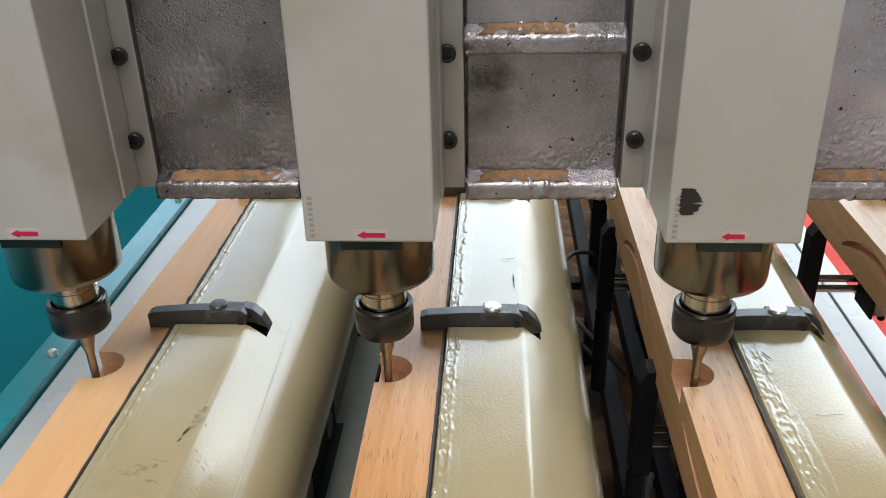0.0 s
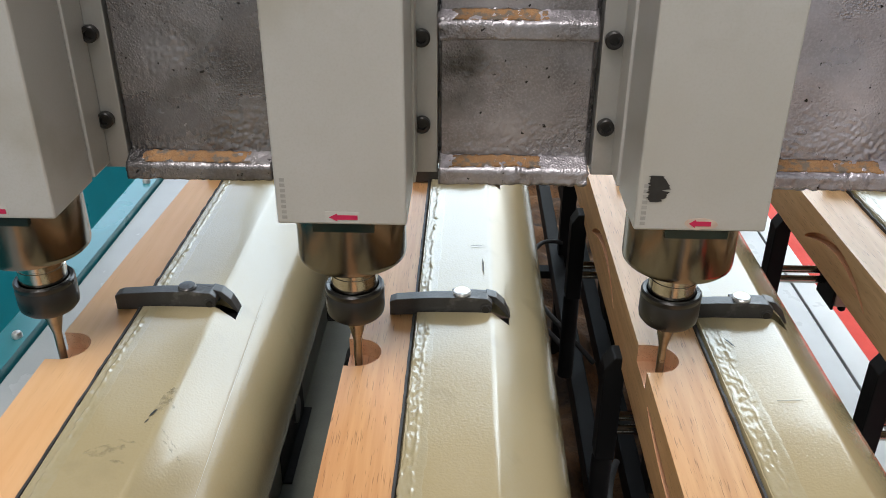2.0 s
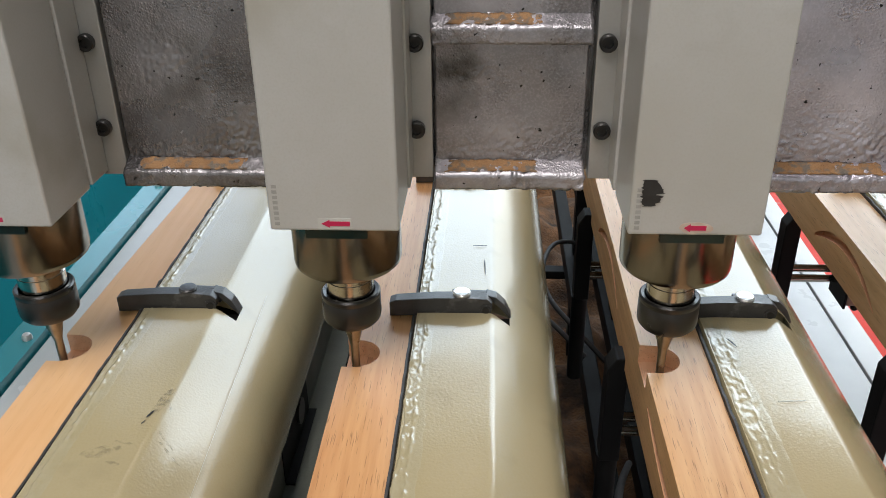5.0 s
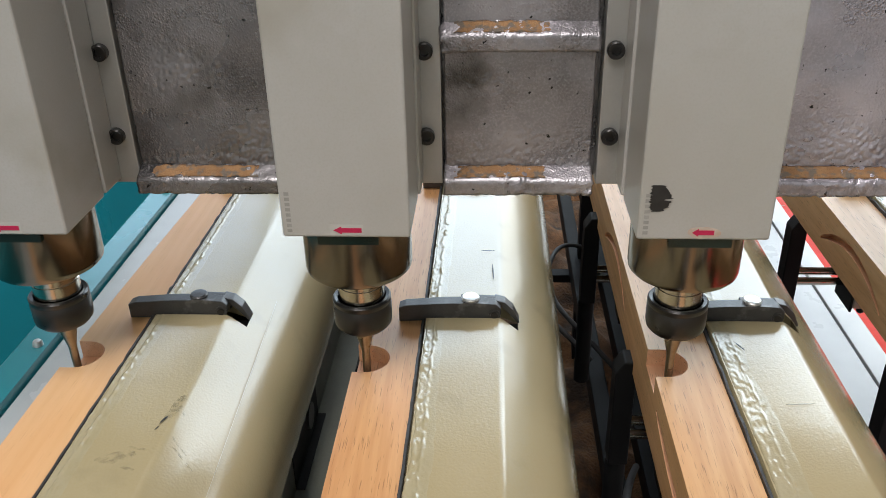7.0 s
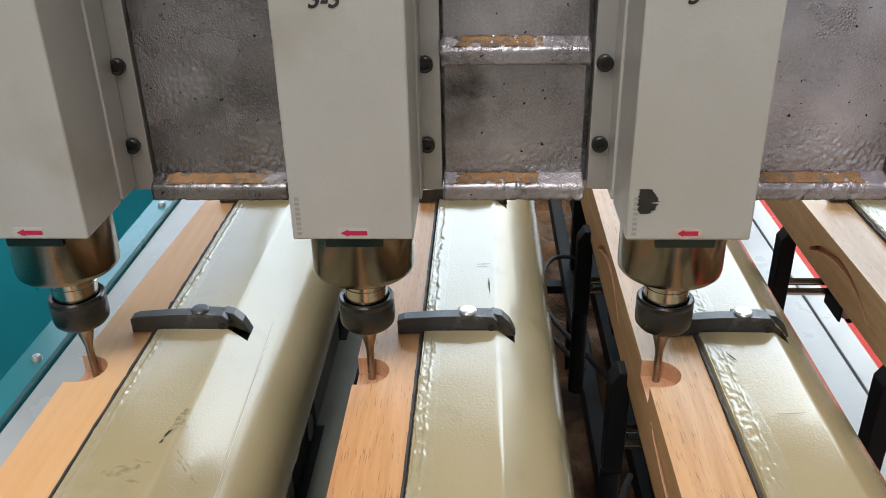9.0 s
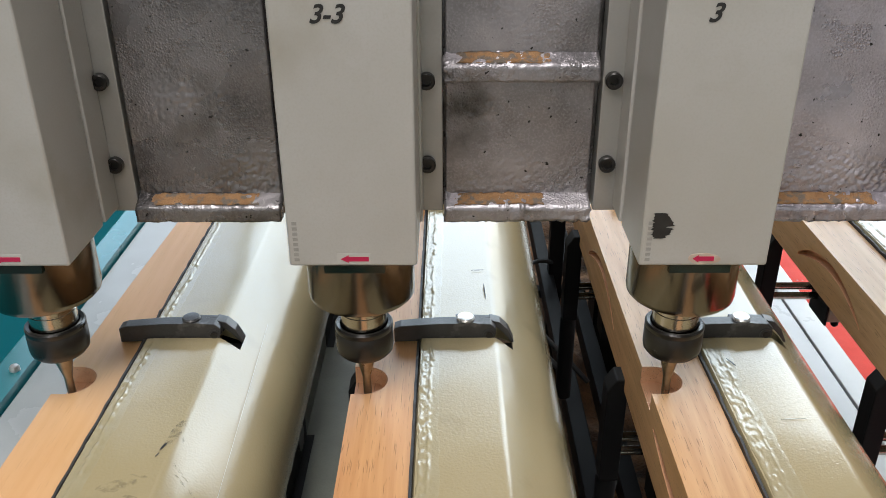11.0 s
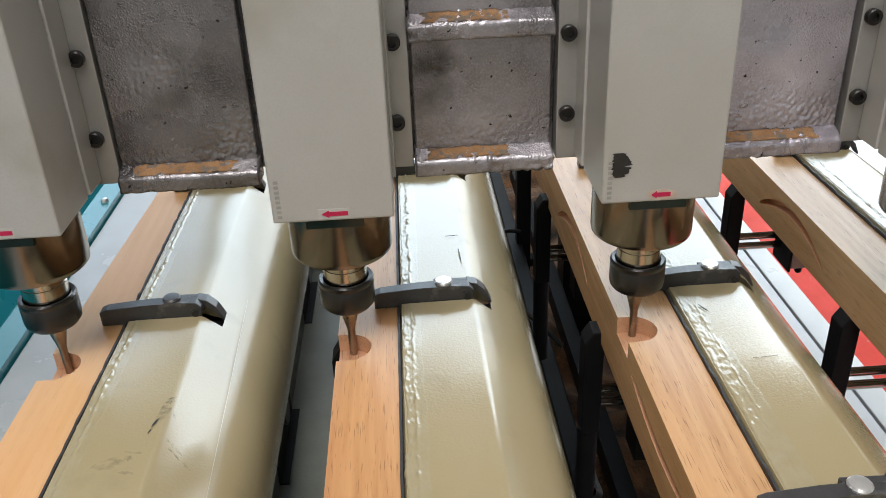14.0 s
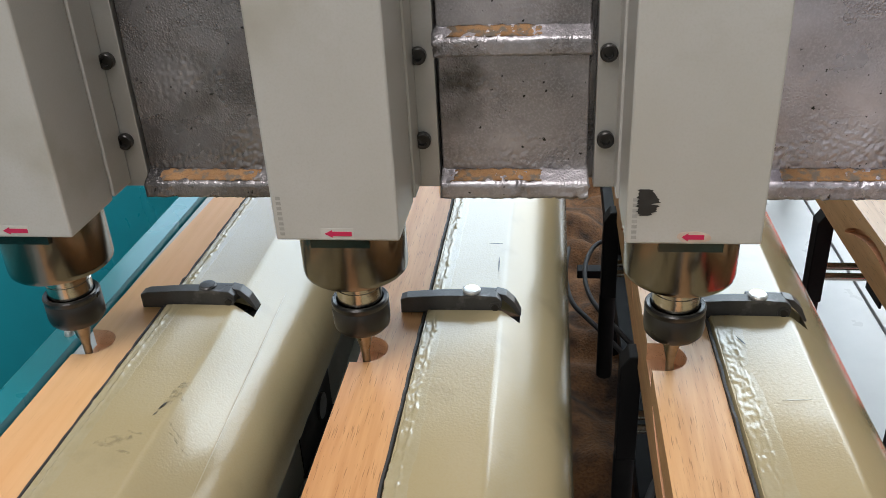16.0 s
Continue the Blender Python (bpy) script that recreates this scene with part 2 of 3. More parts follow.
def extrude(points, axis, lo, hi, steps=1, bevel=0.0):
    """A closed outline of (u, v) pairs pulled along an axis: x: (y, z); y: (x, z); z: (x, y)."""
    put = {"x": lambda u, v, w: (w, u, v), "y": lambda u, v, w: (u, w, v), "z": lambda u, v, w: (u, v, w)}[axis]
    bm = bmesh.new()
    rings = [[bm.verts.new(put(u, v, lo + (hi - lo) * k / steps)) for u, v in points] for k in range(steps + 1)]
    n = len(points)
    for a, b in zip(rings, rings[1:]):
        for k in range(n):
            bm.faces.new((a[k], a[(k + 1) % n], b[(k + 1) % n], b[k]))
    bm.faces.new(rings[0])
    bm.faces.new(rings[-1])
    if bevel:
        bmesh.ops.bevel(bm, geom=bm.edges[:], offset=bevel, segments=2, affect="EDGES", profile=0.5)
    return finish(bm)


def rod(a, b, r, steps=16):
    a, b = Vector(a), Vector(b)
    d = b - a
    bm = bmesh.new()
    bmesh.ops.create_cone(bm, cap_ends=True, segments=steps, radius1=r, radius2=r, depth=d.length)
    bmesh.ops.transform(bm, matrix=Matrix.Translation((a + b) / 2) @ d.to_track_quat("Z", "Y").to_matrix().to_4x4(), verts=bm.verts)
    finish(bm, True)
    for e in bm.edges:
        if len(e.link_faces) == 2 and e.calc_face_angle(0) > 0.6:
            e.smooth = False
    return bm


def roughen(bm, size, scale, seed=0.0, axes=(1, 1, 1)):
    for v in bm.verts:
        d = noise.noise_vector(v.co * scale + Vector((seed, seed * 2, seed * 3)))
        v.co += Vector((d.x * axes[0], d.y * axes[1], d.z * axes[2])) * size
    return bm


def hose(name, points, r, mat, label, category):
    cu = bpy.data.curves.new(name, "CURVE")
    cu.dimensions, cu.bevel_depth, cu.bevel_resolution = "3D", r, 3
    sp = cu.splines.new("NURBS")
    sp.points.add(len(points) - 1)
    for p, c in zip(sp.points, points):
        p.co = (*c, 1)
    sp.use_endpoint_u, sp.order_u = True, 4
    cu.materials.append(mat)
    return tagged(new(name, cu), label, category)


def writing(text, size, m, mat, name, parent):
    cu = bpy.data.curves.new(name, "FONT")
    cu.body, cu.size, cu.extrude, cu.offset, cu.shear = text, size, 0.00008, 0.0003, 0.35
    ob = new(name, cu)
    dg = bpy.context.evaluated_depsgraph_get()
    me = bpy.data.meshes.new_from_object(ob.evaluated_get(dg))
    bpy.data.objects.remove(ob)
    me.materials.clear()
    me.materials.append(mat)
    ob = new(name, me)
    ob.matrix_local = m
    ob.parent = parent
    return ob


def carve(ob, cutters):
    """Cut the given meshes out of ob, and drop the cutters."""
    for c in cutters:
        tool = new("cutter", bpy.data.meshes.new("cutter"))
        c.to_mesh(tool.data)
        c.free()
        tool.data.materials.append(M_wood_cut)
        md = ob.modifiers.new("cut", "BOOLEAN")
        md.operation, md.solver, md.object, md.material_mode = "DIFFERENCE", "EXACT", tool, "TRANSFER"
        dg = bpy.context.evaluated_depsgraph_get()
        me = bpy.data.meshes.new_from_object(ob.evaluated_get(dg))
        ob.modifiers.remove(md)
        ob.data = me
        bpy.data.objects.remove(tool)
    return ob


# ---- the workshop ----
fl = tagged(part("floor", box(-3.7, 3.7, -3.4, 4.7, -0.2, 0.0, 0), M_floor), "worn grey concrete workshop floor", "floor", kind="structure")
# unseen roof, added dark so that it keeps sheen off the near rails
tagged(part("ceiling", box(-3.7, 3.7, -3.4, 4.7, 4.6, 4.8, 0), M_roof), "unseen dark grey sheet steel roof added over the workshop", "ceiling", kind="structure")
tagged(part("wall_west", box(-3.7, -3.5, -3.4, 4.7, 0, 4.6, 0), M_wall), "pale painted workshop wall", "wall", kind="structure")
wall_e = tagged(new_at("wall_east", (0, 0, 0)), "pale painted workshop wall with an added high window", "wall", kind="structure")
for y0, y1, z0, z1 in ((-3.4, 2.4, 0, 4.6), (4.3, 4.7, 0, 4.6), (2.4, 4.3, 0, 2.2), (2.4, 4.3, 3.6, 4.6)):
    part("wall_panel", box(3.5, 3.7, y0, y1, z0, z1, 0), M_wall, wall_e)
tagged(part("wall_south", box(-3.5, 3.5, -3.4, -3.2, 0, 4.6, 0), M_wall), "pale painted workshop wall", "wall", kind="structure")
wall_n = tagged(new_at("wall_north", (0, 0, 0)), "pale painted workshop wall with a high window and added left and low windows", "wall", kind="structure")
for x0, x1, z0, z1 in ((-3.5, -2.4, 0, 4.6), (-2.4, -1.1, 0, 2.2), (-2.4, -1.1, 4.0, 4.6), (-1.1, -0.9, 0, 4.6), (3.3, 3.5, 0, 4.6), (-0.9, 1.2, 0, 2.2), (3.2, 3.3, 0, 2.2), (1.2, 3.2, 0, 0.9), (1.2, 3.2, 2.1, 2.2), (-0.9, 3.3, 4.0, 4.6)):
    part("wall_panel", box(x0, x1, 4.5, 4.7, z0, z1, 0), M_wall, wall_n)

# ---- the machine bed ----
UNITS = (-0.21, 0.0, 0.21, 0.42)
bed_l = thing("machine_table", "grey painted steel machine table under the rails", "machine table")
part("table_top", box(-0.369, -0.075, -0.7, 1.5, 0.768, 0.790, 0.002), M_table, bed_l)
part("gap_sheet", box(-0.0745, 0.012, -0.7, 1.5, 0.784, 0.7915, 0.001), M_sage_shaded, bed_l, "sage painted sheet between the rails, darkened for shade")
# black patches laid on the sheet as the shade inside its cut-outs
for y0, y1 in ((-0.22, -0.11), (0.050, 0.150), (0.300, 0.390)):
    part("sheet_opening", box(-0.0655, -0.0575, y0, y1, 0.7905, 0.7925, 0), M_black, bed_l, "black patch for the shade in a sheet cut-out")
bed_r = thing("machine_table", "light grey slotted aluminium machine table with red beam", "machine table")
for x0, x1 in ((0.37, 0.5985), (0.6025, 0.638)):
    part("slotted_plate", box(x0, x1, -0.7, 1.8, 0.594, 0.620, 0.0012), M_alu, bed_r)
# black floor gives the table slot its inner shade by colour
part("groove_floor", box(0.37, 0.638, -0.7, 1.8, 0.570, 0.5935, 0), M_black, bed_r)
part("red_beam", box(0.6405, 0.80, -0.7, 1.8, 0.45, 0.606, 0.004), M_red, bed_r, "red enamelled beam with scuffed edge")
part("slotted_plate", box(0.803, 1.05, -0.7, 1.8, 0.594, 0.620, 0.0012), M_alu, bed_r)
for x in (-0.26, -0.13):
    for y in (-0.68, 1.2):
        part("table_leg", box(x - 0.04, x + 0.04, y, y + 0.08, 0.0, 0.7675, 0.003), M_black, bed_l)
for y in (-0.66, 1.2):
    part("table_leg", box(0.66, 0.76, y, y + 0.08, 0.0, 0.4495, 0.003), M_black, bed_r)
    part("table_leg", box(0.40, 0.48, y, y + 0.08, 0.0, 0.5695, 0.003), M_black, bed_r)

gut = thing("chip_gutter", "teal enamelled sheet steel gutter beside the table", "gutter")
out = [(-0.371, 0.765), (-0.371, 0.799), (-0.400, 0.801), (-0.403, 0.799), (-0.412, 0.55), (-0.60, 0.54), (-0.66, 0.79), (-0.70, 0.80),
       (-0.70, 0.795), (-0.664, 0.785), (-0.604, 0.534), (-0.416, 0.543), (-0.407, 0.79), (-0.400, 0.796), (-0.374, 0.795), (-0.374, 0.765)]
part("gutter_sheet", extrude(out, "y", -0.7, 1.6), M_teal, gut)
for y in (-0.155, 0.245, 0.645):
    part("screw", lathe([(0.0055, 0.7995), (0.0055, 0.803), (0.004, 0.8055), (0.0015, 0.806)], -0.381, y, 16), M_zinc, gut, "zinc plated screw")
part("side_sheet", box(-0.95, -0.702, -0.7, 1.8, 0.2, 0.80, 0.004), M_teal, gut)

# sawdust and scraps below the open gap
bm = bmesh.new()
bmesh.ops.create_grid(bm, x_segments=70, y_segments=140, size=0.5)
for v in bm.verts:
    edge = 1 - max(abs(v.co.x), abs(v.co.y)) * 2
    v.co = Vector((0.25 + v.co.x * 1.5, 1.2 + v.co.y * 3.4, -0.01))
    v.co.z += min(1.0, edge * 6) * (0.16 + 0.10 * noise.noise(v.co * 3.0) + 0.05 * noise.noise(v.co * 11.0))
tagged(part("sawdust_heap", finish(bm, True), M_dust), "brown sawdust and wood shavings heaped under the table", "sawdust", kind="stuff")

# black frame bars and hoses in the gap
under = thing("support_frame", "black painted steel frame under the rails", "steel frame")
for x in (0.285, 0.60):
    for y in (-0.40, 1.15):
        part("upright", box(x, x + 0.03, y, y + 0.03, 0.0, 0.7395, 0.002), M_black, under)
for y in (-0.40, 1.15):
    part("cross_bar", box(-0.074, 0.66, y, y + 0.03, 0.74, 0.767, 0.002), M_black, under)
    part("cross_bar", box(0.20, 0.369, y, y + 0.03, 0.36, 0.379, 0.002), M_black, under)
part("long_bar", box(0.268, 0.296, -0.7, 1.6, 0.38, 0.42, 0.002), M_black, under)
part("long_bar", box(0.325, 0.352, -0.7, 1.6, 0.38, 0.42, 0.002), M_black, under)
hose("air_hose", [(0.29, 1.15, 0.45), (0.241, 1.076, 0.5), (0.212, 1.003, 0.5), (0.202, 0.914, 0.5), (0.214, 0.815, 0.5), (0.249, 0.77, 0.49), (0.31, 0.74, 0.43)], 0.0045, M_rubber, "thin black rubber air hose under the rails", "hose")
hose("air_hose", [(0.18, 1.12, 0.45), (0.168, 0.96, 0.49), (0.172, 0.87, 0.5), (0.182, 0.80, 0.5), (0.215, 0.76, 0.5), (0.27, 0.73, 0.45)], 0.0045, M_rubber, "thin black rubber air hose under the rails", "hose")
hose("air_hose", [(0.31, 0.48, 0.44), (0.275, 0.36, 0.52), (0.245, 0.22, 0.60), (0.232, 0.12, 0.68), (0.212, 0.09, 0.72)], 0.005, M_rubber, "thin black rubber air hose under the rails", "hose")
hose("air_hose", [(0.285, 0.40, 0.43), (0.262, 0.20, 0.55), (0.240, -0.02, 0.60), (0.23, -0.2, 0.58), (0.25, -0.4, 0.5)], 0.009, M_rubber, "thick black rubber hose under the rails", "hose")

# ---- clamping rails ----
ROWS_Y = (-0.17, 0.073, 0.325)
TOP = [(0.076, 0.896), (0.0464, 0.9045), (0.0464, 0.951), (0.0480, 0.9545), (0.060, 0.955), (0.102, 0.955), (0.1045, 0.9545), (0.107, 0.953), (0.118, 0.94385), (0.118, 0.938), (0.10, 0.945), (0.06, 0.945)]
SIDE_SHEET = [(0.118, 0.94385), (0.133, 0.9314), (0.143, 0.9215), (0.1505, 0.9095), (0.1555, 0.8965), (0.158, 0.882), (0.1575, 0.862), (0.154, 0.862), (0.152, 0.88), (0.14, 0.905), (0.118, 0.93)]


def sheet(outline, y0, y1, seed):
    bm = extrude(outline, "y", y0, y1, max(2, int((y1 - y0) / 0.008)))
    for v in bm.verts:
        if v.co.z < 0.866 and v.co.y not in (y0, y1):
            v.co.z += 0.0025 * noise.noise(Vector((v.co.y * 60, seed, 0)))
        v.co.z += 0.0006 * noise.noise(Vector((v.co.x * 30, v.co.y * 14, seed)))
    for f in bm.faces:
        f.smooth = True
    for e in bm.edges:
        if len(e.link_faces) == 2 and e.calc_face_angle(0) > 0.55:
            e.smooth = False
    return bm


def weld(ux, y0, y1, seed):
    """Lumpy weld run along the rail's edge: a ragged lip, a rough band and a wandering ridge of beads."""
    wide = {0: 0.0, 1: 0.0008, 2: 0.0050, 3: 0.003}[int((seed - 1) / 3.7 + 0.5)]
    cols, rows = 26, int((y1 - y0) / (0.0009 if y1 < 0.5 else 0.0016))
    span = 0.0150 + wide
    bm, last = bmesh.new(), None
    for k in range(rows + 1):
        y = y0 + (y1 - y0) * k / rows

        def wob(f, q=0.0):
            return noise.noise(Vector((y * f, seed * 3.1 + q, f)))
        ridge = 0.0545 + wide + 0.0016 * wob(22) + 0.0011 * wob(85, 2)
        thick = 0.0011 - wide * 0.08 + 0.0003 * wob(160, 5)
        bead = 0.4 + 0.8 * max(0.0, wob(170, 9) + 0.25 + 0.8 * wob(34, 4)) if wide < 0.002 else 0.75 + 0.5 * wob(60, 9) + 0.3 * wob(320, 4)
        lip = 0.0476 + 0.0011 * wob(60, 7) + 0.0007 * wob(210, 8)
        ring = []
        for i in range(cols):
            x = lip + span * i / (cols - 1)
            up = (0.0012 - wide * 0.15) * bead * math.exp(-((x - ridge - 0.0005 * wob(260, i * 0.1)) / thick) ** 2)
            band = 1.0 if x < ridge else max(0.0, 1 - (x - ridge) / 0.004)
            up += band * (0.0004 * noise.noise(Vector((x * 560, y * 210, seed))) + 0.0003 * noise.noise(Vector((x * 160, y * 75, seed + 6))))
            up += 0.0007 * max(0.0, wob(95, 11) + 0.2) * math.exp(-((x - lip - 0.0018) / 0.0014) ** 2)
            z = 0.95506 + 0.0006 * noise.noise(Vector(((ux + x) * 30, y * 14, seed))) + up - ((0.0038, 0.0010, 0.0003)[i] if i < 3 else 0.0)
            if i > cols - 4:
                z -= (0.00004, 0.0001, 0.0002)[i - cols + 3]
            ring.append(bm.verts.new((ux + x, y, z)))
        if last:
            for i in range(cols - 1):
                bm.faces.new((last[i], last[i + 1], ring[i + 1], ring[i]))
        last = ring
    return finish(bm, True)


def rail(ux, seed):
    r = thing("clamping_rail", "sage green painted bent steel clamping rail with welded edge", "clamping rail", "clamping rails")
    cuts = [-0.62] + [v for y in ROWS_Y for v in (y - 0.0085, y + 0.0115)] + [1.25]
    part("side_sheet", sheet([(ux + x, z) for x, z in SIDE_SHEET], -0.62, 1.25, seed), M_rail, r)
    for y0, y1 in zip(cuts[::2], cuts[1::2]):
        part("top_sheet", sheet([(ux + x, z) for x, z in TOP], y0, y1, seed), M_rail, r)
        part("weld_bead", weld(ux, y0 + 0.0008, y1 - 0.0008, seed), M_weld, r, "lumpy painted weld bead")
    # slot floors are black to hold the shade around the clamps
    for y in ROWS_Y:
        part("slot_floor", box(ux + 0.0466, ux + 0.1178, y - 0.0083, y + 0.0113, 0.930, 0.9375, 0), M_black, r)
    bm = extrude([(ux + 0.0444, 0.905), (ux + 0.0444, 0.9530), (ux + 0.0462, 0.9530), (ux + 0.0462, 0.905)], "y", -0.62, 1.25, 260)
    for v in bm.verts:
        if v.co.z > 0.94:
            v.co.x += 0.0005 * noise.noise(Vector((v.co.y * 70, seed, 1)))
            v.co.z += 0.0016 * noise.noise(Vector((v.co.y * 90, seed, 7)))
    part("edge_strip", finish(bm), M_rubber, r, "ragged black rubber facing strip")
    for y in (-0.5, 0.85, 1.1) if ux > 0.4 else (-0.5, -0.25, 0.04, 0.30, 0.8, 1.1):
        part("rest_block", box(ux + 0.024, ux + 0.0764, y, y + 0.03, 0.80, 0.9028 if ux > 0.4 else 0.895, 0.0008), M_black, r)
    # added black wall puts the shade under the rail into colour
    if ux < 0.4:
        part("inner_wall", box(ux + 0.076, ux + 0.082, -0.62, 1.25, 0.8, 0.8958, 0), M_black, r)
    # side wall coloured dark for the shade below the side sheet
    part("side_wall", box(ux + 0.138, ux + 0.1445, -0.62, 1.25, 0.792 if seed < 2 else 0.8, 0.868, 0), M_sage_shaded, r)
    # nothing is cut: black slabs stand for the shade inside the openings
    for y0, y1 in ((-0.22, -0.11), (0.050, 0.150), (0.300, 0.390)):
        part("side_opening", box(ux + 0.140, ux + 0.1452, y0, y1, 0.7935 if seed < 2 else 0.8005, 0.866, 0), M_black, r, "black patch for the shade in a side opening")
        part("slide_button", rod((ux + 0.1450, y0 + 0.065, 0.818), (ux + 0.1478, y0 + 0.065, 0.818), 0.012, 24), M_clamp, r, "round dark steel button in the opening")
    return r


def clamp(ux, y):
    """Pivoting toe clamp that lies in the slot of a rail and reaches over the wood."""
    c = thing("toe_clamp", "dark grey steel toe clamp holding the wood", "clamp", "toe clamps", (ux, y, 0))
    arm = [(0.027, 0.9505), (0.027, 0.9625), (0.032, 0.9645), (0.062, 0.9668), (0.088, 0.9672), (0.1005, 0.9662), (0.1045, 0.9625), (0.1045, 0.957), (0.1005, 0.953), (0.060, 0.9525), (0.045, 0.9515)]
    part("arm", extrude(arm, "y", -0.0075, 0.0025, 1, 0.0006), M_clamp, c)
    part("back_arm", extrude([(0.074, 0.953), (0.074, 0.9662), (0.1005, 0.9655), (0.104, 0.962), (0.104, 0.953)], "y", 0.0035, 0.008, 1, 0.0005), M_clamp, c)
    hook = [(0.100, 0.9660), (0.1075, 0.9640), (0.1140, 0.9575), (0.1190, 0.9465), (0.1176, 0.9455), (0.1115, 0.9545), (0.1055, 0.9605), (0.100, 0.9625)]
    part("hook", extrude(hook, "y", -0.001, 0.009, 1, 0.0005), M_clamp, c)
    part("pivot_pin", rod((0.0995, -0.0092, 0.9575), (0.0995, 0.009, 0.9575), 0.0028), M_bolt, c)
    part("pivot_washer", rod((0.0995, -0.0083, 0.9575), (0.0995, -0.0074, 0.9575), 0.0045), M_clamp, c)
    part("stop_screw", lathe([(0.0066, 0.9655), (0.0070, 0.9682), (0.0060, 0.9694), (0.0025, 0.9698)], 0.0815, -0.0005, 20), M_zinc if ux > -0.1 else M_clamp, c, "bright zinc screw head" if ux > -0.1 else "")
    return c


def pusher(ux, y):
    """Black plate on two guide rods that presses the wood against the rail."""
    p = thing("side_pusher", "black steel pusher plate on bright guide rods", "clamp plate", "side pushers", (ux, y, 0))
    out = [(-0.013, 0.80), (-0.013, 0.894), (-0.006, 0.905), (0.0035, 0.905), (0.0035, 0.80)]
    part("plate", extrude([(x, z) for x, z in out], "y", -0.010, 0.010, 1, 0.0012), M_black, p)
    for k in (-1, 1):
        part("guide_rod", rod((0.003, 0.004 * k, 0.833 + 0.004 * k), (0.0685, 0.004 * k, 0.833 + 0.004 * k), 0.0042), M_chrome, p, "bright steel guide rod")
    part("guide_block", box(0.0565, 0.075, -0.034, 0.010, 0.812, 0.846, 0.0012), M_block, p, "pale tan guide block")
    part("block_face", box(0.0535, 0.0562, -0.034, 0.010, 0.808, 0.856, 0.0006), M_black, p)
    part("block_knob", lathe([(0.004, 0.812), (0.004, 0.806), (0.002, 0.804)], 0.068, -0.028, 14), M_black, p)
    part("cylinder", rod((-0.005, 0, 0.69), (-0.005, 0, 0.80), 0.009), M_black, p)
    return p


RAILS = [rail(ux, 3.7 * i + 1) for i, ux in enumerate(UNITS)]


def smudge_paint(name, colour, cover):
    m = material(name, colour, 0.6, scale=60, bump=0)
    n, l = m.node_tree.nodes, m.node_tree.links
    t, r, tc = n.new("ShaderNodeTexNoise"), n.new("ShaderNodeMapRange"), n.new("ShaderNodeTexCoord")
    t.inputs["Scale"].default_value, t.inputs["Detail"].default_value = 230, 6
    r.inputs["From Min"].default_value, r.inputs["From Max"].default_value, r.inputs["To Max"].default_value = 0.42, 0.68, cover
    l.new(tc.outputs["Object"], t.inputs["Vector"])
    l.new(t.outputs["Fac"], r.inputs["Value"])
    l.new(r.outputs["Result"], n["Principled BSDF"].inputs["Alpha"])
    return m


M_smudge = smudge_paint("oil_smudge", (0.12, 0.10, 0.06), 0.14)
M_scratch = material("bare_scratch", (0.52, 0.48, 0.36), 0.35, bump=0)


def blot(parent, cx, cy, sx, sy, turn, mat, name, label, slope=False, seed=1):
    """A thin irregular film on a rail's top, or on its sloping side."""
    rng = random.Random(seed)
    ring = [(math.cos(a) * sx * rng.uniform(0.7, 1.1), math.sin(a) * sy * rng.uniform(0.7, 1.1)) for a in (2 * math.pi * k / 18 for k in range(18))]
    bm = extrude(ring, "z", 0, 0.00012)
    m = pose(cx, cy, 0.9559, 0, 0, turn)
    if slope:
        m = pose(cx, cy, 0.9559 - (cx % 0.21 - 0.105) * 0.83, 0, 39.7, 0) @ pose(0, 0, 0.0006, 0, 0, turn)
    bmesh.ops.transform(bm, matrix=m, verts=bm.verts)
    part(name, bm, mat, parent, label)


blot(RAILS[0], -0.1075, -0.050, 0.004, 0.016, -12, M_smudge, "stain", "brown oily smudge", seed=2)
blot(RAILS[0], -0.1115, -0.0625, 0.0008, 0.0040, -22, M_ink, "mark", "short black pen mark", seed=3)
blot(RAILS[0], -0.1130, -0.0705, 0.0005, 0.0022, -22, M_ink, "mark", "short black pen mark", seed=13)
blot(RAILS[0], -0.1078, -0.0440, 0.0024, 0.0080, -12, M_smudge, "stain", "brown oily smudge", seed=14)
blot(RAILS[0], -0.1180, -0.0900, 0.0060, 0.0012, -12, M_smudge, "stain", "brown oily smudge", seed=15)
blot(RAILS[0], -0.128, -0.098, 0.013, 0.006, 20, M_smudge, "stain", "brown oily smudge", seed=4)
blot(RAILS[0], -0.118, -0.108, 0.005, 0.0015, -15, M_smudge, "stain", "brown oily smudge", seed=5)
for cx, cy, sx, sy, turn, seed in ((-0.0975, -0.080, 0.0012, 0.009, 58, 21), (-0.0930, -0.088, 0.0010, 0.011, 62, 22), (-0.1020, -0.055, 0.0010, 0.005, 20, 23)):
    blot(RAILS[0], cx, cy, sx, sy, turn, M_smudge, "stain", "brown oily smudge", True, seed)
blot(RAILS[0], -0.078, 0.0, 0.00022, 0.13, 2, M_scratch, "scratch", "long pale scratch", True, 8)
blot(RAILS[2], 0.2955, -0.035, 0.010, 0.0005, 4, M_scratch, "scratch", "short pale scratch", seed=9)
blot(RAILS[2], 0.2735, 0.030, 0.0006, 0.006, 25, M_ink, "mark", "short black pen mark", seed=10)
blot(RAILS[1], 0.0985, 0.135, 0.0005, 0.014, 2, M_ink, "scratch", "dark scratch", seed=11)
blot(RAILS[1], 0.0935, 0.172, 0.007, 0.0005, 3, M_ink, "scratch", "dark scratch", seed=12)
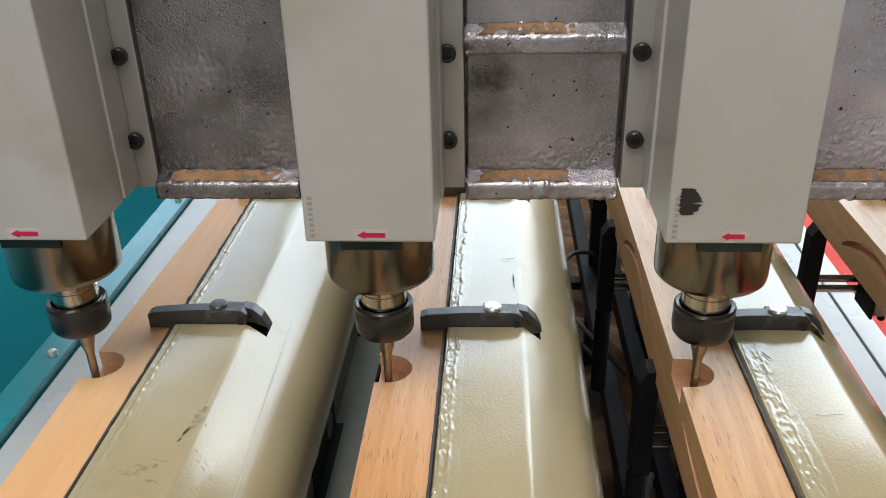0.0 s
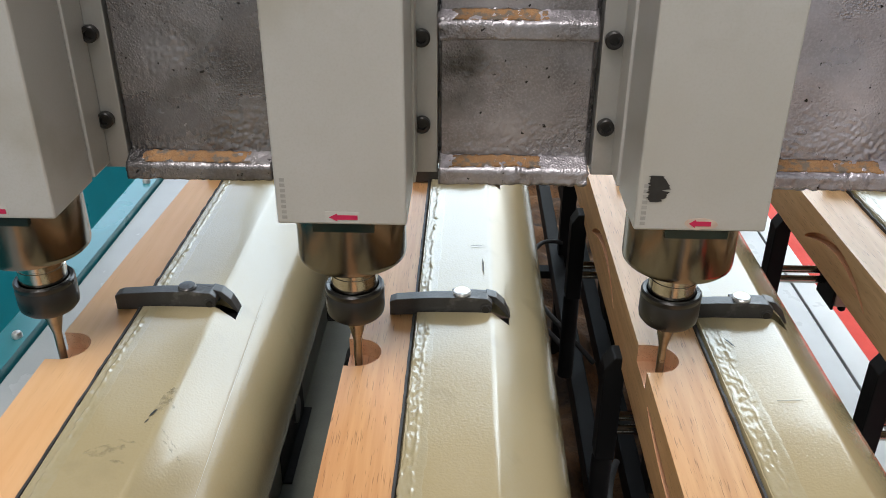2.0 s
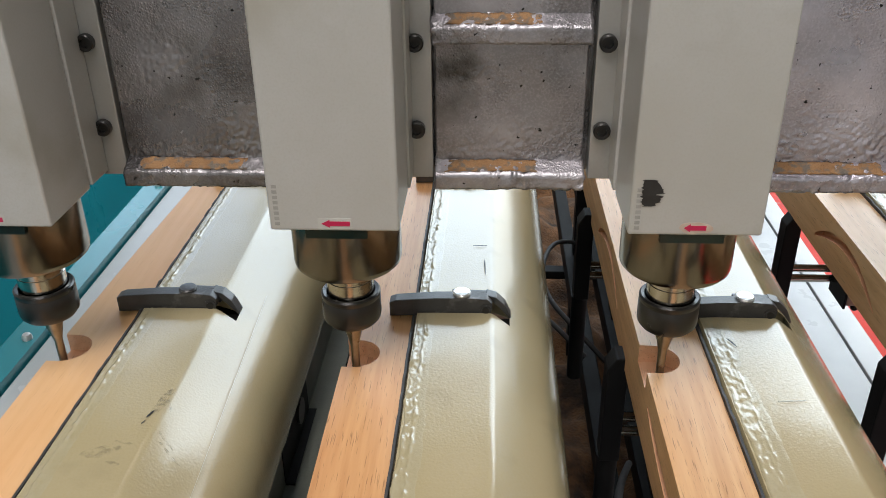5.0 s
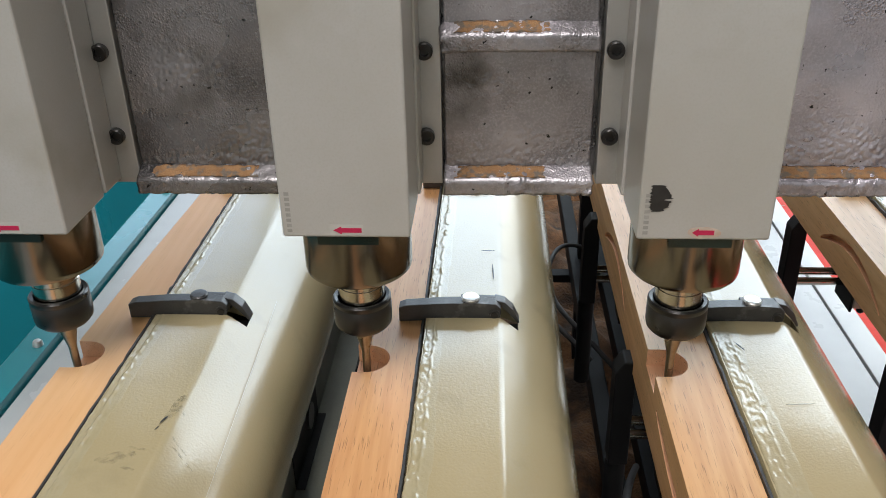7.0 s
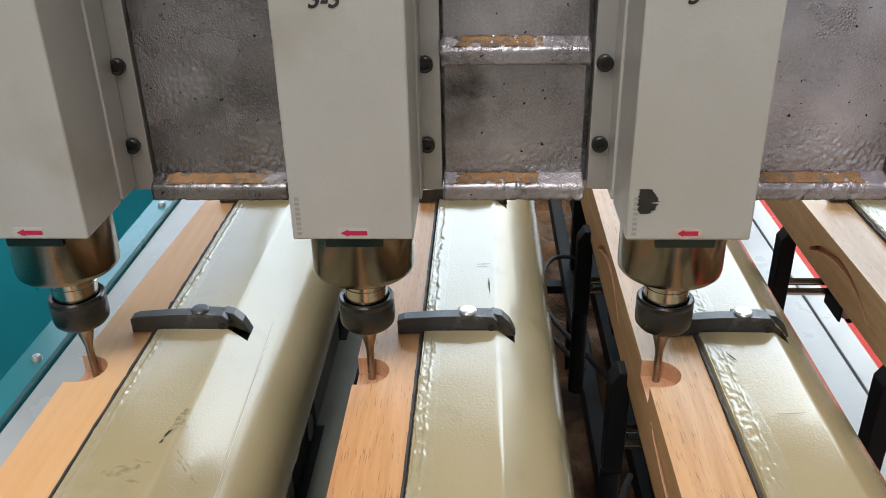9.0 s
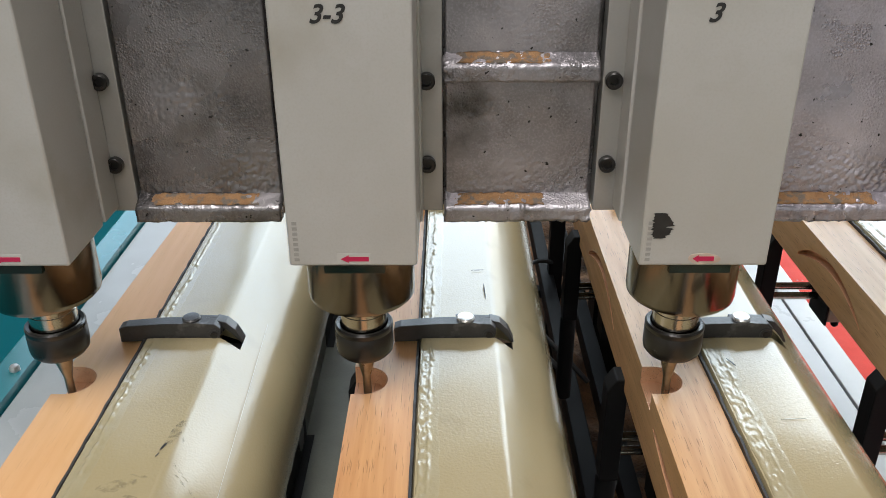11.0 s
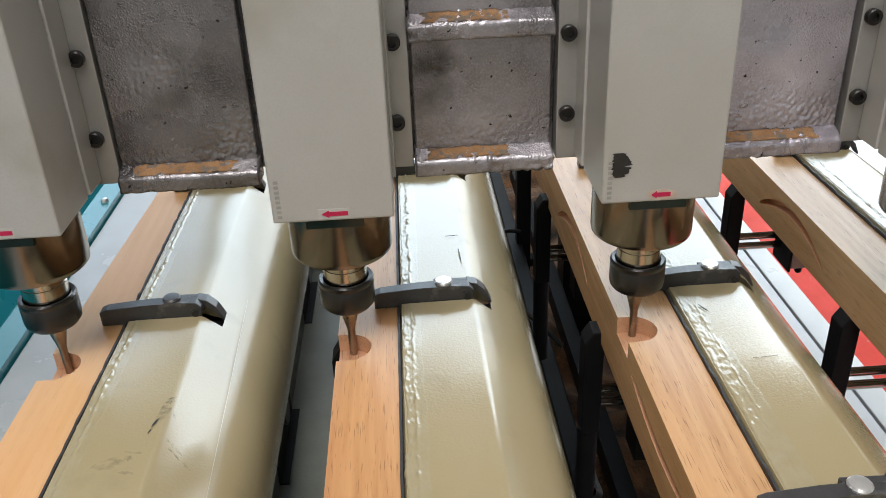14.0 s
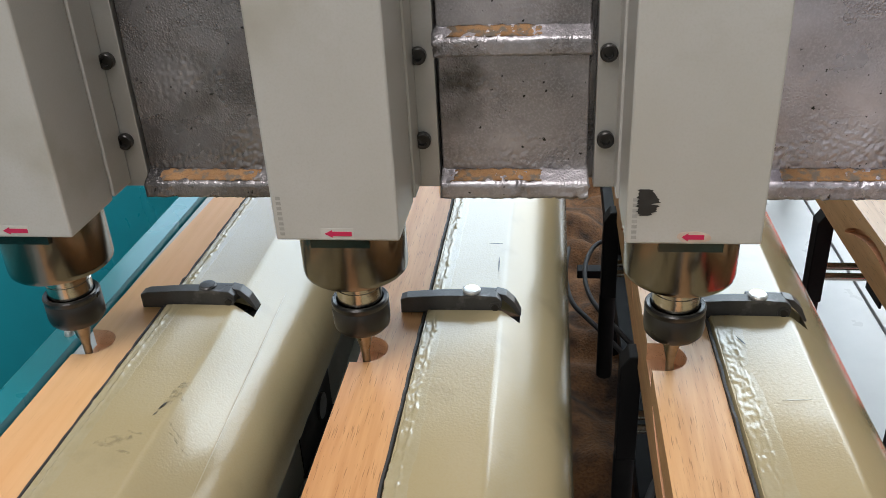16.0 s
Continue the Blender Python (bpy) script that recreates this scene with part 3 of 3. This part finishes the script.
for ux in UNITS:
    for y in ROWS_Y:
        clamp(ux, y)
for ux in UNITS:
    for y in (-0.18, 0.089, 0.351):
        pusher(ux + (0.007 if ux > 0.4 else 0.0), y)


# ---- the wooden legs ----
def groove(ux, pts, w):
    """Cutter for a curved groove in the left face, from (y, z) points."""
    left, right = [], []
    for k, (y, z) in enumerate(pts):
        a, b = pts[max(0, k - 1)], pts[min(len(pts) - 1, k + 1)]
        d = Vector((b[0] - a[0], b[1] - a[1])).normalized()
        q = w * (math.sin(math.pi * (k + 0.35) / (len(pts) - 0.3)) ** 0.5) * (1.15 - 0.45 * k / len(pts))
        left.append((y - d.y * q, z + d.x * q))
        right.append((y + d.y * q, z - d.x * q))
    loop = left + right[::-1]
    return extrude(loop, "x", ux - 0.01, ux + 0.009)


def leg(ux, bend, mat, low=0.8952):
    out = [(ux, -0.62), (ux, 0.04), (ux + bend * 0.25, 0.16), (ux + bend * 0.6, 0.28), (ux + bend, 0.45), (ux + bend, 0.93), (ux + 0.0442, 0.93), (ux + 0.0442, -0.62)]
    ob = part("chair_leg", extrude(out, "z", low, 0.95), mat)
    slot = [(ux - 0.02, 0.0)] + [(ux + 0.0085 + 0.0165 * math.cos(a), 0.0165 + 0.0165 * math.sin(a)) for a in (-math.pi / 2 + math.pi * k / 20 for k in range(21))] + [(ux - 0.02, 0.033)]
    arc_b = [(0.2825 - 0.145 * s, 0.911 + 0.0255 * math.sin(math.pi * (0.04 + 0.92 * s)) ** 0.8) for s in (k / 18 for k in range(19))]
    arc_f = [(-0.013 - 0.15 * s, 0.931 - 0.008 * math.sin(math.pi * s)) for s in (k / 18 for k in range(19))]
    carve(ob, [extrude(slot, "z", 0.936, 0.97), groove(ux, arc_b, 0.0042), groove(ux, arc_f, 0.0042)])
    return tagged(ob, "pale hardwood chair leg with a fresh mortise slot", "chair leg", "chair legs")


for ux, bend, mat in zip(UNITS, (0.014, 0.0, 0.0, 0.0), (M_wood_smooth, M_wood, M_wood_tan, M_wood_beige)):
    leg(ux, bend, mat, 0.903 if ux > 0.4 else 0.8952)

# ---- the moving gantry ----
gantry = thing("router_gantry", "grey four-spindle router gantry moving over the work", "router gantry")
CX, CY, PITCH = 0.0115, 0.005, 0.21


def housing(cx, spot, word):
    h = part("spindle_housing", box(cx - 0.0385, cx + 0.0385, -0.034, 0.0234, 1.074, 1.62, 0.0016, 3), M_housing, gantry, "pale grey enamelled spindle housing")
    part("back_block", box(cx - 0.0402, cx + 0.0402, 0.0236, 0.0496, 1.0765, 1.62, 0.0008), M_housing, h)
    part("motor_flange", lathe([(0.0335, 1.0739), (0.035, 1.072), (0.035, 1.0385), (0.0345, 1.0358), (0.0330, 1.0342), (0.030, 1.0338), (0.016, 1.0336)], cx, CY, 64), M_motor, h, "polished bronze-toned steel motor nose")
    part("spindle_nose", lathe([(0.0155, 1.034), (0.0155, 1.0225), (0.0149, 1.022), (0.0149, 1.0212), (0.0155, 1.0208), (0.0155, 1.008), (0.013, 1.006)], cx, CY, 48), M_chrome, h, "turned bright steel spindle nose")
    part("collet_nut", lathe([(0.0156, 1.004), (0.0164, 1.0112), (0.0186, 1.0116), (0.0197, 1.0104), (0.0197, 1.0082), (0.0193, 1.0076), (0.0193, 1.0066), (0.0197, 1.006), (0.0197, 0.9945), (0.0191, 0.991), (0.0168, 0.9882), (0.010, 0.9872)], cx, CY, 56), M_nut, h, "black oxide collet nut")
    part("router_bit", lathe([(0.0062, 0.989), (0.0060, 0.980), (0.0034, 0.9685), (0.0029, 0.966), (0.0028, 0.9375), (0.002, 0.936)], cx, CY, 24), M_bit, h, "slim straight carbide router bit")
    part("green_label", extrude([(cx - 0.0185, 1.067), (cx + 0.0185, 1.067), (cx + 0.0185, 1.0735), (cx - 0.0185, 1.0735)], "y", -0.0302, -0.0260), M_label, h, "dark green name label")
    y = -0.0342
    if not spot:
        part("sticker", box(cx - 0.0095, cx + 0.0105, y, y + 0.0004, 1.0755, 1.0825, 0), M_sticker, h, "clear direction sticker")
    else:
        bm = roughen(extrude([(cx - 0.0095 + 0.010 + 0.0098 * math.cos(a), 1.079 + 0.0038 * math.sin(a)) for a in (2 * math.pi * k / 22 for k in range(22))], "y", y, y + 0.0004), 0.001, 300, 4, (1, 0, 1))
        part("sticker", bm, M_torn, h, "torn paper direction sticker")
    w = 0.75 if spot else 1.0
    pts = [(-0.0075, 0.0), (-0.0025, 0.0026), (-0.0025, 0.0015), (0.0095, 0.0015), (0.0095, -0.0015), (-0.0025, -0.0015), (-0.0025, -0.0026)]
    part("arrow", extrude([(cx + x * w - (0.001 if spot else 0), 1.079 + z) for x, z in pts], "y", y - 0.0003, y - 0.0001), M_arrow, h, "crimson direction arrow")
    if spot:
        rng = random.Random(5)
        right, left = [], []
        for k in range(31):
            q = k / 30
            wide = 0.0048 + 0.0042 * math.sin(math.pi * min(1, q * 1.02)) ** 0.6 - (0.0022 if 0.42 < q < 0.5 else 0)
            right.append((cx - 0.0330 + wide * 1.35 + rng.uniform(-0.0012, 0.0016) * (k % 2), 1.0925 + 0.0165 * q))
            left.append((cx - 0.0330 + rng.uniform(-0.0014, 0.0012) * (k % 2) + 0.0026 * abs(q - 0.5), 1.0925 + 0.0165 * q))
        bm = extrude(right + left[::-1], "y", y - 0.0002, y - 0.0001)
        part("ink_scribble", finish(bm), M_ink, h, "black marker scribble")
    # rolled serial marks as bars, running up the housing
    for k in range(8):
        z = 1.0775 + 0.0034 * k
        part("serial_mark", box(cx - 0.0352, cx - 0.0322, y + 0.00005, y + 0.0004, z, z + 0.0022, 0), M_print, h)
    if word:
        writing(word, 0.0138, pose(cx - 0.0165, y - 0.00005, 1.2192, 90, 0, 0), M_ink, "hand_mark", h)
    return h


for i in range(4):
    housing(CX + PITCH * (i - 1), i == 2, {1: "3-3", 2: "3"}.get(i, ""))


def screw_head(x, z, parent):
    bm = lathe([(0.0056, 0.0), (0.0056, 0.0042), (0.0048, 0.005), (0.0030, 0.005), (0.0028, 0.0025), (0.0005, 0.0025)], 0, 0, 20)
    bmesh.ops.transform(bm, matrix=pose(x, 0.0498, z, 90, 0, 0), verts=bm.verts)
    part("socket_screw", bm, M_bolt, parent, "black socket head screw")


for i in range(4):
    cx = CX + PITCH * (i - 1)
    mp = part("mounting_plate", box(cx - 0.0535, cx + 0.0535, 0.050, 0.064, 1.073, 1.62, 0.0008), M_plate, gantry, "bare steel mounting plate")
    for sx in (-0.0467, 0.0433):
        for z in (1.1078, 1.1648, 1.28, 1.39):
            screw_head(cx + sx, z, mp)


def crust(outline, x0, x1, seed, size=0.0011):
    """A bar along x with a lumpy cast skin, from a closed (y, z) outline."""
    ring = []
    for k, (y, z) in enumerate(outline):
        y2, z2 = outline[(k + 1) % len(outline)]
        n = max(1, int(math.hypot(y2 - y, z2 - z) / 0.0016))
        ring += [(y + (y2 - y) * i / n, z + (z2 - z) * i / n) for i in range(n)]
    bm = extrude(ring, "x", x0, x1, int((x1 - x0) / 0.0016))
    for v in bm.verts:
        p = v.co + Vector((seed, 0, 0))
        rough = 0.5 + max(0.0, noise.noise(p * 35)) * 1.8
        v.co += (noise.noise_vector(p * 320) * 0.7 + noise.noise_vector(p * 100) * 0.5 + noise.noise_vector(p * 610) * 0.45) * size * rough
    for f in bm.faces:
        f.smooth = True
    return bm


def panel_skin(x0, x1, z0, z1, y, seed):
    nx, nz = int((x1 - x0) / 0.0010), int((z1 - z0) / 0.0011)
    bm = bmesh.new()
    grid = []
    for j in range(nz + 1):
        row = []
        for i in range(nx + 1):
            x, z = x0 + (x1 - x0) * i / nx, z0 + (z1 - z0) * j / nz
            p = Vector((x, z, seed))
            lumps = max(0.0, noise.noise(p * 24) + 0.04 + 0.75 * max(0.0, min(1.0, (1.122 - z) / 0.03))) * (0.8 * noise.noise(p * 290) + 0.9 * noise.noise(p * 560) + 0.12 * noise.noise(p * 130))
            d = 0.0010 * lumps + 0.0007 * noise.noise(p * 30)
            row.append(bm.verts.new((x, y + d, z)))
        grid.append(row)
    for a, b in zip(grid, grid[1:]):
        for i in range(nx):
            bm.faces.new((a[i], a[i + 1], b[i + 1], b[i]))
    edge = grid[0] + [r[-1] for r in grid[1:]] + grid[-1][-2::-1] + [r[0] for r in grid[-2:0:-1]]
    back = [bm.verts.new((v.co.x, y + 0.012, v.co.z)) for v in edge]
    for k in range(len(edge)):
        q = (k + 1) % len(edge)
        bm.faces.new((edge[k], edge[q], back[q], back[k]))
    bm.faces.new(back)
    return finish(bm, True)


SEGMENTS = ((CX - PITCH * 2 + 0.0545, False), (CX - PITCH + 0.0545, False), (CX + 0.0545, True), (CX + PITCH + 0.0545, False))
for i, (x0, rib) in enumerate(SEGMENTS):
    x1 = x0 + 0.0985
    pn = part("cast_panel", panel_skin(x0 + 0.001, x1 - 0.001, 1.076, 1.32, 0.052, 7.0 * i), (M_cast, M_cast, M_cast_mid, M_cast_pale)[i], gantry, "rough dark cast iron beam panel")
    for zl in (1.0692, 1.1660) if rib else (1.0692,):
        part("ledge", crust([(0.0395, zl), (0.0395, zl + 0.0095), (0.0410, zl + 0.0112), (0.0525, zl + 0.0165), (0.062, zl + 0.0165), (0.062, zl)], x0, x1, 3.0 + i + zl, 0.0014), (M_cast, M_cast, M_cast_mid, M_cast_pale)[i], pn)
        for a, b in ((0.002, 0.074),) if rib else ((0.005, 0.089),):
            bm = crust([(0.0428, zl + 0.0110), (0.0418, zl + 0.0122), (0.0512, zl + 0.0166), (0.0508, zl + 0.0148)], x0 + a, x0 + b, 9.0 + i, 0.0009)
            for v in bm.verts:
                p = Vector((v.co.x, v.co.y, zl + i))
                v.co.z += 0.0007 * noise.noise(p * 230) + 0.0006 * noise.noise(p * 80) + 0.0001
                v.co.z -= 0.0030 * max(0.0, 1 - min(v.co.x - x0 - a, x0 + b - v.co.x) / (0.009 + 0.006 * noise.noise(p * 400)))
                v.co.z -= 0.0012 * max(0.0, noise.noise(p * 130) - 0.05)
            part("rust_patch", bm, M_rust, pn, "orange rust on the ledge")
part("beam_core", box(-0.45, 0.62, 0.066, 0.10, 1.072, 1.50, 0.003), M_cast, gantry, "dark cast iron beam")
part("top_cover", box(-0.45, 0.62, 0.057, 0.12, 1.505, 1.60, 0.003), M_cast, gantry)

# one pass over the mortise takes 2.5 s: twice back and forth, then a small plunge
SWING = (0.02, 0.05, 0.15, 0.55, 0.93, 1.0, 1.0, 0.83, 0.48, 0.16, 0.03, 0.05, 0.22, 0.52, 0.83, 0.97, 0.98, 0.88, 0.64, 0.33, 0.08, 0.03, 0.02, 0.01, 0.01)
SIDE = (-1.8, -1.2, -0.6, -0.1, 0.2, 0.3, 0.1, -0.2, -0.4, -0.4, -0.1, 0.1, 0.1, -0.3, -0.7, -0.9, -1.1, -1.3, -1.4, -1.5, -1.6, -1.7, -1.8, -1.8, -1.8)
DEPTH = ((0.0, 1.7), (2.0, 1.6), (2.5, 0.0), (4.5, 0.1), (5.0, -1.6), (7.0, -1.7), (7.5, -3.3), (9.5, -3.3), (10.0, -5.9), (12.0, -6.3), (12.5, -8.1), (14.4, -8.1), (15.0, -8.8), (16.0, -8.7))
KNOWN = {0.0: (-2.1, 0.3), 0.5: (-0.1, 25.2), 1.0: (0.1, 1.4), 1.5: (-1.2, 23.9), 2.0: (-1.5, 1.4), 2.5: (-1.6, 0.9), 3.0: (0.3, 24.5), 3.5: (0.0, 0.0), 4.0: (-1.0, 23.3),
         4.5: (-1.4, 2.3), 7.0: (-1.5, 1.2), 7.5: (-1.7, 0.0), 8.0: (0.8, 23.0), 8.5: (-0.3, -0.8), 9.0: (-1.1, 22.6), 11.5: (-0.7, 23.2), 12.0: (-2.2, 4.8), 12.5: (-2.1, 2.0),
         13.0: (0.4, 25.0), 13.5: (-0.9, 2.8), 14.0: (-0.9, 23.7), 14.5: (-1.4, 5.0), 15.0: (-1.5, -0.4), 15.5: (1.6, 20.3), 16.0: (0.4, -1.6)}


def motions():
    rows = []
    for k in range(161):
        t = k / 10
        beat = (k - t * 0.042) % 25
        x, y = KNOWN.get(t, (float(np.interp(beat, range(26), SIDE + SIDE[:1])), 24.0 * float(np.interp(beat, range(26), SWING + SWING[:1]))))
        z = float(np.interp(t, [d[0] for d in DEPTH], [d[1] for d in DEPTH]))
        rows.append((t, pose(x / 1000, y / 1000, z / 1000)))
    walk(gantry, rows)


motions()
